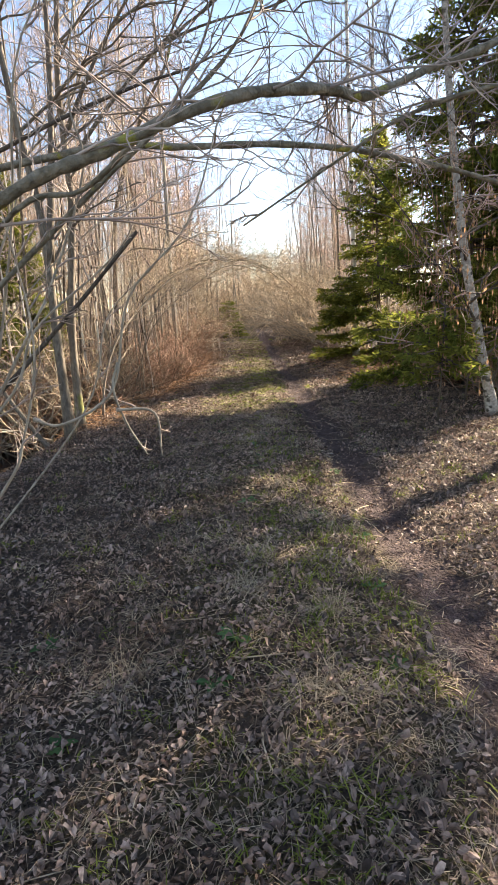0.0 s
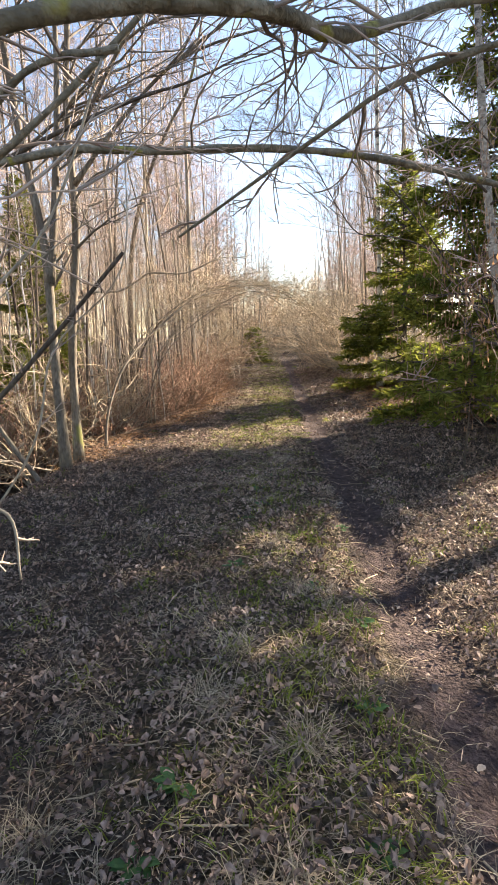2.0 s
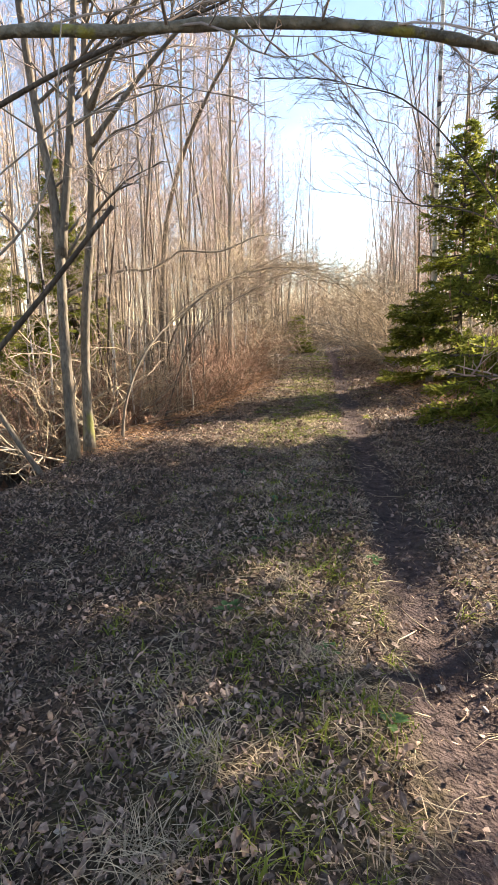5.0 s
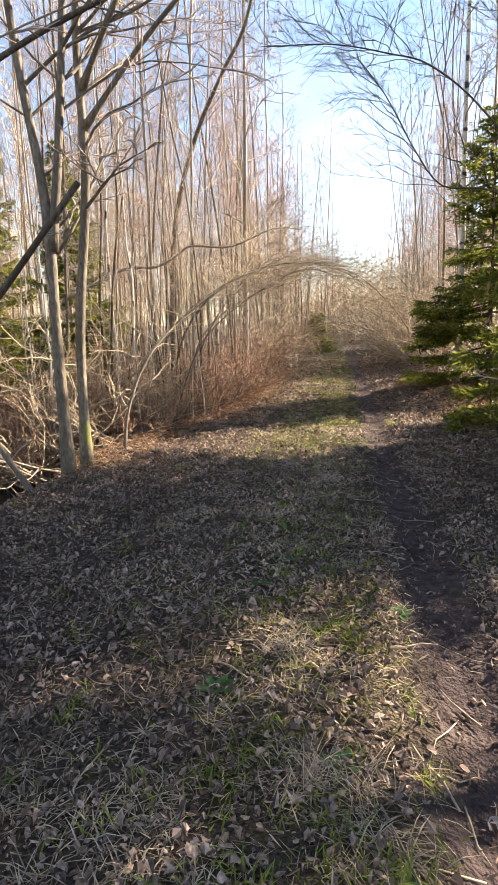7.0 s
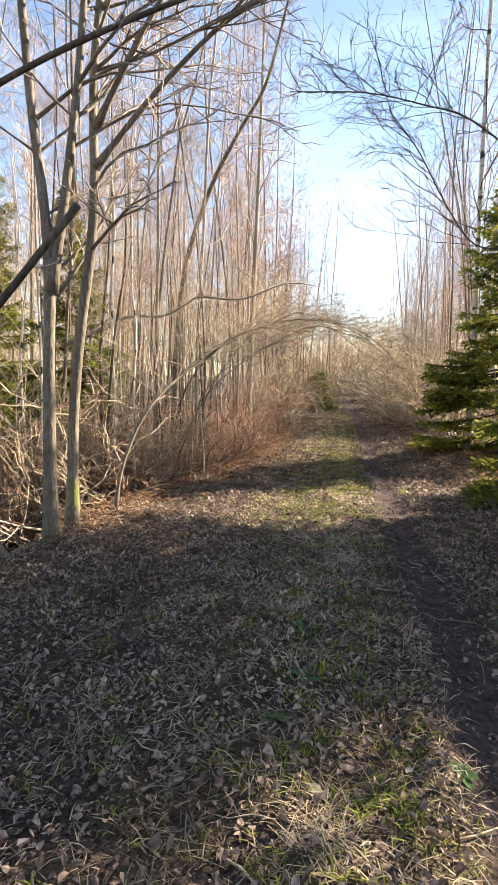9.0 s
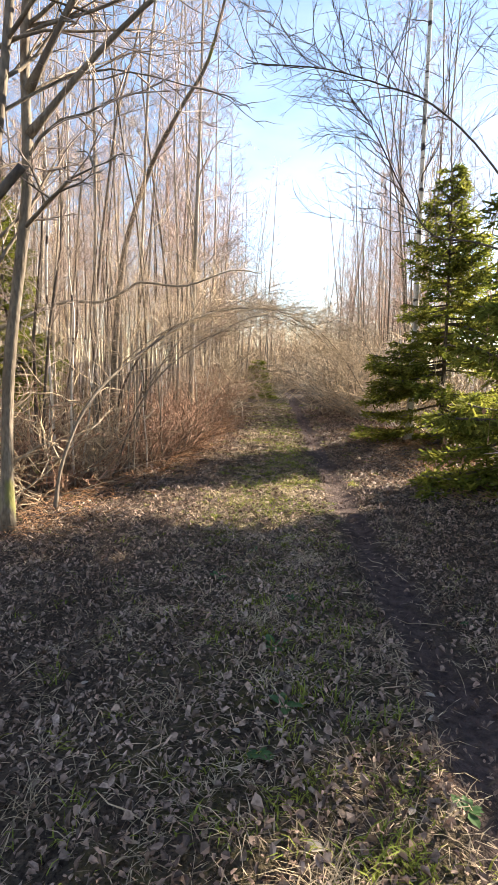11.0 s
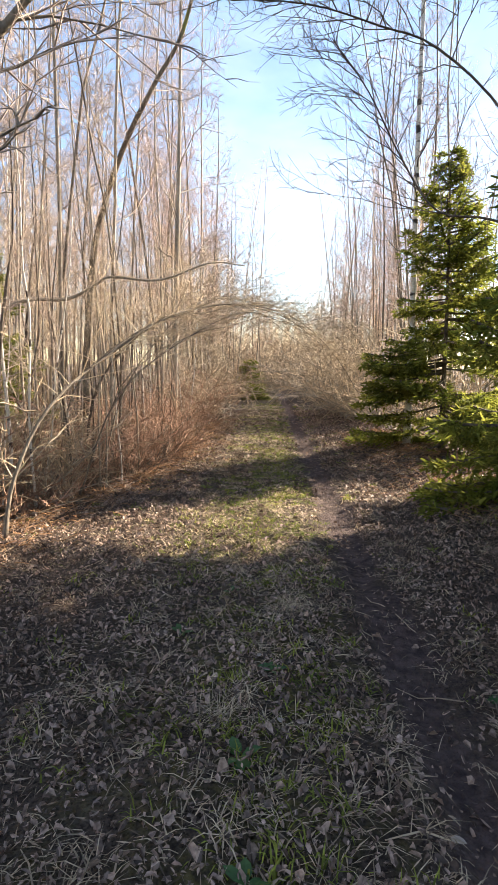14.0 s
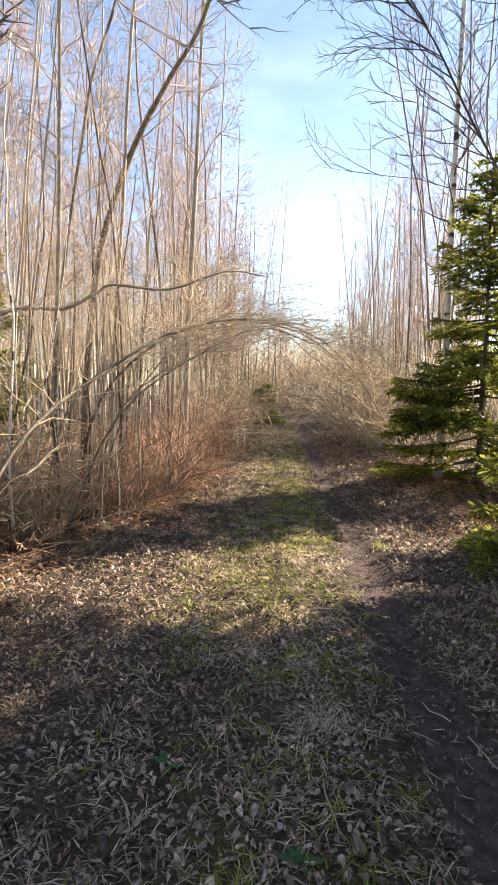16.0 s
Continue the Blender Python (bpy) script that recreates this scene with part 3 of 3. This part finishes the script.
# far woods, too many to count
far, q = Mesh(), random.Random(31)
for k in range(1200):
    y = q.uniform(26, 100)
    side = q.random() < 0.55
    x = -(4 + q.random() * 38) if side else 5.2 + q.random() * 34
    h = q.uniform(8, 14)
    if k >= 620:                          # across the end of the track, lower and denser
        x, y, h = q.uniform(-10, 16), q.uniform(60, 95), q.uniform(5.5, 9.5)
    if k >= 900:                          # the depth of the wood beyond the ditch
        x, y, h = -9 - 26 * q.random(), q.uniform(6, 45), q.uniform(4, 12)
    z0 = gz(x, y)
    top = Vector((x + q.gauss(0, 0.4), y, z0 + h))
    far.tube([(x, y, z0), Vector((x, y, z0)).lerp(top, 0.5) + Vector((q.gauss(0, 0.15), 0, 0)), top], [0.06, 0.04, 0.008], 4)
    for j in range(20):
        u = q.uniform(0.25, 0.97)
        a = Vector((x, y, z0)).lerp(top, u)
        d = Vector((q.gauss(0, 1), q.gauss(0, 1), 1.3)).normalized() * q.uniform(0.5, 1.8) * (1.2 - 0.7 * u)
        far.tube([a, a + d * 0.6, a + d + Vector((0, 0, 0.1))], [0.02, 0.013, 0.006], 3, False)
        for _ in range(2):
            e = d.lerp(Vector((q.gauss(0, 1), q.gauss(0, 1), 1)), 0.5) * 0.6
            far.tube([a + d * 0.5, a + d * 0.5 + e], [0.010, 0.006], 3, False)
tagged(new("far_woods", far.data("far_woods", PALETWIG)), "distant leafless woodland of thin pale stems", "woodland", kind="stuff")

# ---- spruces ----
def spruce(height, radius, seed, clear=0.1, name="spruce_tree", label="", dense=1.0):
    q = random.Random(seed)
    ob = thing(name, label, "tree", "spruces beside the track")
    trunk, wood, leaf = Mesh(), Mesh(), Mesh()
    trunk.tube([(0, 0, -0.1), (0.02, 0.01, height * 0.5), (0, 0, height)], [0.022 * height * 0.5, 0.011 * height * 0.5, 0.01], 8)
    z = clear * height + 0.1
    while z < height * 0.985:
        u = (z - clear * height) / (height * (1 - clear))
        reach = radius * (1 - u) ** 0.85 + 0.08
        for k in range(q.choice((5, 6, 6))):
            a = q.uniform(0, 6.28)
            out = Vector((math.cos(a), math.sin(a), 0))
            L = reach * q.uniform(0.72, 1.12)
            droop = -0.32 * (1 - u) + 0.35 * u + q.gauss(0, 0.1)
            zj = z + q.uniform(-0.14, 0.14)
            pts = [Vector((0, 0, zj)) + out * L * s + Vector((0, 0, L * (droop * s + 0.16 * s * s * s))) for s in (0, 0.3, 0.6, 0.85, 1)]
            wood.tube(pts, [0.012 + 0.006 * L * (1 - s) for s in (0, 0.3, 0.6, 0.85, 1)], 4, False)
            side = Vector((-out.y, out.x, 0))
            n = max(5, int(L * 15 * dense))
            for j in range(n):
                s = 0.18 + 0.82 * (j + q.random()) / n
                f = s * 4
                i = min(int(f), 3)
                base = pts[i].lerp(pts[i + 1], f - i)
                for sg in (-1, 1):
                    l2 = 0.34 * L * (1.15 - s) * q.uniform(0.7, 1.25) + 0.10
                    tw = (out * 0.75 + side * sg * q.uniform(0.7, 1.1) + Vector((0, 0, q.uniform(-0.45, 0.05)))).normalized()
                    m_ = max(3, int(l2 / 0.045))
                    for i2 in range(m_):
                        p = base + tw * l2 * (i2 + 0.3) / m_ + Vector((0, 0, -0.05 * (i2 / m_) ** 2))
                        for _ in range(2):
                            dn = (tw * 0.9 + Vector((q.gauss(0, 0.65), q.gauss(0, 0.65), q.gauss(0.02, 0.4)))).normalized()
                            w = dn.cross(Vector((q.gauss(0, 1), q.gauss(0, 1), 1))).normalized() * q.uniform(0.016, 0.03)
                            e = p + dn * q.uniform(0.05, 0.10)
                            leaf.poly((p - w * 0.5, p + w * 0.5, e + w * 0.3, e - w * 0.3))
        z += 0.13 + 0.07 * (1 - u) * height / 5
    part("trunk", trunk, DARKBARK, ob)
    tagged(part("bough_frame", wood, DARKBARK, ob), kind="stuff")
    tagged(part("foliage", leaf, NEEDLE, ob), kind="stuff")
    return ob

S1 = spruce(5.2, 1.6, 41, 0.02, label="dense green young spruce with boughs to the ground", dense=1.1)
S2 = spruce(7.5, 1.7, 42, 0.05, label="dark green spruce with drooping boughs")
S3 = spruce(2.2, 0.75, 43, 0.0, label="small bushy green spruce beside the track")
S4 = spruce(10.8, 1.6, 44, 0.516, label="tall unseen spruce with a bare lower trunk, added for shade", dense=0.8)
stand(S1, 3.3, 14.0, 1.1).scale = (1.04, 1.04, 1.02)
S6 = spruce(5.6, 1.65, 46, 0.04, label="dark green spruce with dense drooping boughs")
stand(S6, 3.75, 9.6, 1.0).scale = (1.15, 1.15, 1.35)
stand(S2, 4.9, 9.2, 1.0)
stand(S3, -0.9, 31.0, 1.0).scale = (1.5, 1.5, 0.85)
S5 = spruce(1.35, 0.42, 45, 0.42, label="small bright green spruce sapling at the track edge")
stand(S5, 2.15, 6.35, 1.0)
stand(S5, 2.9, 7.5, 1.2)
stand(S1, 5.2, 10.4, 1.1)
# row added out of view: its high crowns keep sun off the track
for x, y in ((7.5, 8.4), (7.2, 10.0), (7.6, 6.7), (7.4, 5.0), (7.3, 11.7), (7.5, 3.3), (7.3, 13.5)):
    stand(S4, x, y, W.uniform(0.97, 1.05))
for x, y, s in ((-6.5, 11.5, 0.9), (-5.4, 10.2, 0.6), (-7.5, 9.0, 0.9), (-9.5, 17, 1.2)):
    stand(S2, x, y, s)
stand(S3, -4.2, 10.6, 1.0)
stand(S2, -5.0, 14.0, 0.75)

# brown withered leaves and catkins on the near birch
dl, q = Mesh(), random.Random(51)
for k in range(1000):
    p = Vector((2.3 + q.gauss(0, 0.33), 6.5 + q.gauss(0, 0.5), 1.75 + q.gauss(0, 0.75)))
    if p.z < 0.5:
        continue
    a, l_, w = q.uniform(0, 6.28), q.uniform(0.03, 0.075), q.uniform(0.006, 0.014)
    s = Vector((math.cos(a), math.sin(a), 0)) * w
    dl.tube([p + Vector((0, 0, 0.09)), p], [0.0012, 0.0012], 3, False)
    dl.poly((p, p + s - Vector((0, 0, l_ * 0.5)), p - Vector((0, 0, l_)), p - s - Vector((0, 0, l_ * 0.45))))
wl_ob = tagged(new("withered_leaves", dl.data("withered_leaves", DRYLEAF)), "withered brown leaves and catkins on birch twigs", "leaves", kind="stuff")

# ---- litter, grass and sticks ----
def scatter(n, seed, near):
    q = random.Random(seed)
    for _ in range(n):
        y = 0.6 + (near - 0.6) * q.random() ** 1.7
        yield q, q.uniform(-2.9, 3.2), y

lit = Mesh()
for q, x, y in scatter(170000, 61, 24):
    if abs(x - 0.9 - 0.06 * math.sin(y * 1.3)) < 0.2 and q.random() < 0.8:
        continue
    if abs(x - 0.15) < 0.9 and q.random() < 0.65 * sm(7, 10, y):
        continue
    z = gz(x, y) + q.uniform(0.003, 0.04)
    a, s = q.uniform(0, 6.28), (0.006 + 0.013 * q.random() ** 2.2) * (1.0 + 0.03 * y)
    u = Vector((math.cos(a), math.sin(a), q.gauss(0, 0.5))) * s
    v = Vector((-math.sin(a), math.cos(a), q.gauss(0, 0.5))) * s * q.uniform(0.4, 0.85)
    c, k = Vector((x, y, z)), Vector((0, 0, s * q.uniform(-0.4, 1.1)))
    f = [q.uniform(0.45, 1.3) for _ in range(4)]
    lit.poly((c - u, c - u * 0.55 - v * 0.75 * f[0] + k, c + u * 0.35 - v * f[1] + k, c + u, c + u * 0.1))
    lit.poly((c + u * 0.1, c + u, c + u * 0.4 + v * 0.95 * f[2] + k, c - u * 0.5 + v * 0.8 * f[3] + k, c - u))
tagged(new("leaf_litter", lit.data("leaf_litter", LITTER, False)), "fallen grey-brown leaves covering the track", "leaves", kind="stuff")

side_lit, q = Mesh(), random.Random(66)
for k in range(26000):
    x, y = q.uniform(-13, 13), -7 + 42 * q.random()
    if -2.9 < x < 3.2 and y > 0.6:
        continue
    c = Vector((x, y, gz(x, y) + q.uniform(0.01, 0.04)))
    a, s = q.uniform(0, 6.28), q.uniform(0.04, 0.10)
    u = Vector((math.cos(a), math.sin(a), q.gauss(0, 0.4))) * s
    v = Vector((-math.sin(a), math.cos(a), q.gauss(0, 0.4))) * s * 0.6
    side_lit.poly((c - u, c - v, c + u, c + v))
tagged(new("forest_litter", side_lit.data("forest_litter", DRYLITTER, False)), "brown fallen leaves under the trees and in the ditch", "leaves", kind="stuff")
debris, q = Mesh(), random.Random(67)
for k in range(5200):                     # rusty dry twigs and needles under the spruces and on the verge
    if k % 2:
        x, y = q.gauss(2.75, 0.45), q.uniform(9.2, 17)
    else:
        y = q.uniform(7.6, 20)
        x = verge(y) + q.gauss(0.1, 0.28)
    a, l_ = q.uniform(0, 6.28), q.uniform(0.05, 0.22)
    z = gz(x, y) + q.uniform(0.005, 0.05)
    p, d = Vector((x, y, z)), Vector((math.cos(a), math.sin(a), q.uniform(-0.1, 0.5))) * l_
    debris.tube([p, p + d * 0.5 + Vector((0, 0, 0.01)), p + d], [0.0035, 0.003, 0.002], 3, False)
tagged(new("dry_debris", debris.data("dry_debris", DRYLEAF)), "rusty dry twigs and stalks along the verge", "twigs", kind="stuff")

chaff, q = Mesh(), random.Random(68)
for k in range(52000):                    # chopped stalks and crumbs between the leaves
    y = 0.6 + 15 * q.random() ** 1.7
    x = q.uniform(-2.6, 2.8)
    if abs(x - 0.9 - 0.06 * math.sin(y * 1.3)) < 0.18 and q.random() < 0.75:
        continue
    a, l_, w = q.uniform(0, 6.28), q.uniform(0.01, 0.05), q.uniform(0.0007, 0.0019) * (1 + 0.1 * y)
    c, d = Vector((x, y, gz(x, y) + q.uniform(0.002, 0.022))), Vector((math.cos(a), math.sin(a), q.gauss(0, 0.3))) * l_
    n_ = Vector((-math.sin(a), math.cos(a), q.gauss(0, 0.5))) * w
    chaff.poly((c - d - n_, c + d * 0.2 - n_ * 1.3, c + d, c + n_))
tagged(new("plant_chaff", chaff.data("plant_chaff", CHAFF, False)), "crumbled stalks and bark bits among the leaves", "litter", kind="stuff")

def blades(mesh, q, x, y, n, h, flat, w=0.0022):
    z = gz(x, y)
    for _ in range(n):
        a = q.uniform(0, 6.28)
        l_ = h * q.uniform(0.5, 1.2)
        d = Vector((math.cos(a) * flat, math.sin(a) * flat, 1)).normalized()
        s = Vector((-math.sin(a), math.cos(a), 0)) * w * q.uniform(0.7, 1.5)
        p = Vector((x + q.gauss(0, 0.035), y + q.gauss(0, 0.035), z))
        m_ = p + d * l_ * 0.55
        e = p + d * l_ + Vector((math.cos(a), math.sin(a), -0.9)) * l_ * 0.28
        e.z = max(e.z, gz(e.x, e.y) + 0.004) if y < 9 else e.z
        mesh.poly((p - s, p + s, m_ + s * 0.8, m_ - s * 0.8))
        mesh.poly((m_ - s * 0.8, m_ + s * 0.8, e))

straw, green, H0 = Mesh(), Mesh(), random.Random(77)
for q, x, y in scatter(10000, 62, 26):
    crown = math.exp(-((x - 0.15) / 0.8) ** 2)
    if q.random() > 0.35 + 0.65 * crown or abs(x - 0.9) < 0.16:
        continue
    blades(straw, q, x, y, q.randint(6, 15), q.uniform(0.05, 0.13), q.uniform(1.2, 5.0), 0.0009 + 0.0002 * y)
for q, x, y in scatter(7500, 63, 28):
    crown = math.exp(-((x - 0.25) / 0.65) ** 2) * (0.5 + 0.5 * sm(0.0, 0.25, noise.noise((x * 1.3, y * 1.3, 5))))
    if q.random() > 0.12 + 0.88 * crown or abs(x - 0.9) < 0.18:
        continue
    blades(green, q, x, y, q.randint(6, 18), q.uniform(0.03, 0.085), q.uniform(0.4, 1.6), 0.0018 + 0.00022 * y)
for k in range(2300):                     # mossy grass on the sunlit stretch
    x, y = H0.gauss(0.15, 0.5), H0.uniform(7.5, 20)
    if abs(x - 0.9) < 0.2 or noise.noise((x * 1.1, y * 0.8, 9)) < -0.05:
        continue
    blades(green, H0, x, y, H0.randint(6, 12), H0.uniform(0.03, 0.07), H0.uniform(0.6, 2.0), 0.0022 + 0.0002 * y)
for x, y in ((0.5, 3.25), (0.6, 3.1), (0.42, 3.0), (0.3, 2.55), (0.35, 2.75), (0.55, 2.45), (0.65, 2.2), (0.25, 2.2), (0.3, 4.3), (0.45, 4.4), (1.7, 4.6), (1.85, 4.3), (0.15, 3.6), (0.2, 5.2), (0.0, 6.1)):
    for k in range(4):
        blades(green, H0, x + H0.gauss(0, 0.06), y + H0.gauss(0, 0.06), 12, H0.uniform(0.06, 0.11), H0.uniform(0.3, 1.0), 0.0026)
tagged(new("dry_grass", straw.data("dry_grass", STRAW)), "flattened straw-coloured dry grass on the track", "grass", kind="stuff")
tagged(new("green_grass", green.data("green_grass", GRASS)), "fresh green grass tufts between the wheel tracks", "grass", kind="stuff")

sticks = Mesh()
for q, x, y in scatter(420, 64, 14):
    a, l_, r = q.uniform(0, 6.28), q.uniform(0.06, 0.32), q.uniform(0.0015, 0.004)
    pts = []
    for s in (-1, -0.3, 0.4, 1):
        px, py = x + math.cos(a) * l_ * s * 0.5 + q.gauss(0, 0.008), y + math.sin(a) * l_ * s * 0.5 + q.gauss(0, 0.008)
        pts.append((px, py, gz(px, py) + 0.008 + q.uniform(0, 0.012)))
    sticks.tube(pts, [r, r, r * 0.8, r * 0.5], 4)
tagged(new("fallen_twigs", sticks.data("fallen_twigs", PALETWIG)), "thin fallen twigs scattered on the ground", "twigs", kind="stuff")

# broad-leaved herbs between the wheel tracks
def herb(x, y, size, seed):
    q = random.Random(seed)
    ob = thing("herb_plant", "low dark green leafy herb among fallen leaves", "plant", "herbs on the track", Matrix.Translation((x, y, gz(x, y))))
    for k in range(q.randint(7, 12)):
        m_, a, l_ = Mesh(), q.uniform(0, 6.28), size * q.uniform(0.5, 1.1)
        d, n_ = Vector((math.cos(a), math.sin(a), 0)), Vector((-math.sin(a), math.cos(a), 0))
        rise = q.uniform(0.2, 0.9)
        pt = lambda u, w: d * l_ * u + n_ * l_ * w + Vector((0, 0, 0.004 + l_ * (rise * u - 0.55 * rise * u * u) + 0.12 * l_ * abs(w)))
        for sg in (-1, 1):
            m_.poly((pt(0.05, 0), pt(0.35, 0), pt(0.4, 0.22 * sg), pt(0.15, 0.06 * sg)) if sg < 0 else (pt(0.05, 0), pt(0.15, 0.06), pt(0.4, 0.22), pt(0.35, 0)))
            m_.poly((pt(0.35, 0), pt(0.7, 0), pt(0.72, 0.2 * sg), pt(0.4, 0.22 * sg)) if sg < 0 else (pt(0.35, 0), pt(0.4, 0.22), pt(0.72, 0.2), pt(0.7, 0)))
            m_.poly((pt(0.7, 0), pt(1.0, 0), pt(0.72, 0.2 * sg)) if sg < 0 else (pt(0.7, 0), pt(0.72, 0.2), pt(1.0, 0)))
        part("leaf", m_, HERB, ob)
    return ob

H = random.Random(71)
for x, y, size in ((-0.05, 3.9, 0.07), (-0.12, 2.15, 0.08), (0.0, 4.75, 0.06), (0.62, 3.2, 0.08), (0.42, 3.6, 0.06), (-0.2, 1.9, 0.07), (0.05, 5.6, 0.08), (0.18, 6.3, 0.07),
                   (0.1, 5.05, 0.07), (-0.75, 1.7, 0.06), (-1.0, 2.3, 0.06), (0.55, 2.5, 0.06), (0.5, 1.9, 0.06), (-0.35, 6.8, 0.07), (-0.1, 7.4, 0.06), (1.25, 6.2, 0.06), (0.7, 4.6, 0.07)):
    herb(x, y, size * 1.15, H.random())

# single pale leaves that stand out on the ground
def pale_leaf(x, y, s, seed):
    q = random.Random(seed)
    m_, a = Mesh(), q.uniform(0, 6.28)
    d, n_ = Vector((math.cos(a), math.sin(a), 0)), Vector((-math.sin(a), math.cos(a), 0))
    up = lambda u, w: d * s * u + n_ * s * w + Vector((0, 0, 0.012 + s * (0.35 * abs(w) + q.uniform(0, 0.12))))
    ring = [up(-1, 0), up(-0.5, -0.5), up(0.1, -0.62), up(0.6, -0.35), up(1, 0), up(0.6, 0.38), up(0.1, 0.6), up(-0.5, 0.48)]
    mid = up(0, 0)
    for i in range(8):
        m_.poly((mid, ring[i], ring[(i + 1) % 8]))
    ob = tagged(new("fallen_leaf", m_.data("fallen_leaf", PALELEAF)), "single bleached curled leaf lying on the track", "leaf", "bleached leaves")
    ob.location = (x, y, gz(x, y))
    return ob

pale_leaf(0.87, 3.55, 0.035, 1)
pale_leaf(0.17, 4.35, 0.035, 2)
for k in range(30):
    y = 1.2 + 8 * H.random() ** 1.4
    pale_leaf(H.uniform(-1.9, 1.9), y, H.uniform(0.016, 0.03), k + 10)

# tussocks of bleached grass
for x, y in ((0.06, 2.95), (-0.05, 2.6), (0.32, 2.3), (0.2, 4.2), (0.35, 3.5), (-0.55, 2.0), (0.9, 1.5), (0.0, 5.9), (0.3, 7.1), (-0.15, 8.2), (0.25, 1.75)):
    t_ = Mesh()
    for k in range(5):
        blades(t_, H, x + H.gauss(0, 0.05), y + H.gauss(0, 0.05), 26, 0.17, H.uniform(1.0, 3.0), 0.0011)
    tagged(new("grass_tussock", t_.data("grass_tussock", STRAW)), "flattened tussock of bleached dry grass", "grass", "grass tussocks")
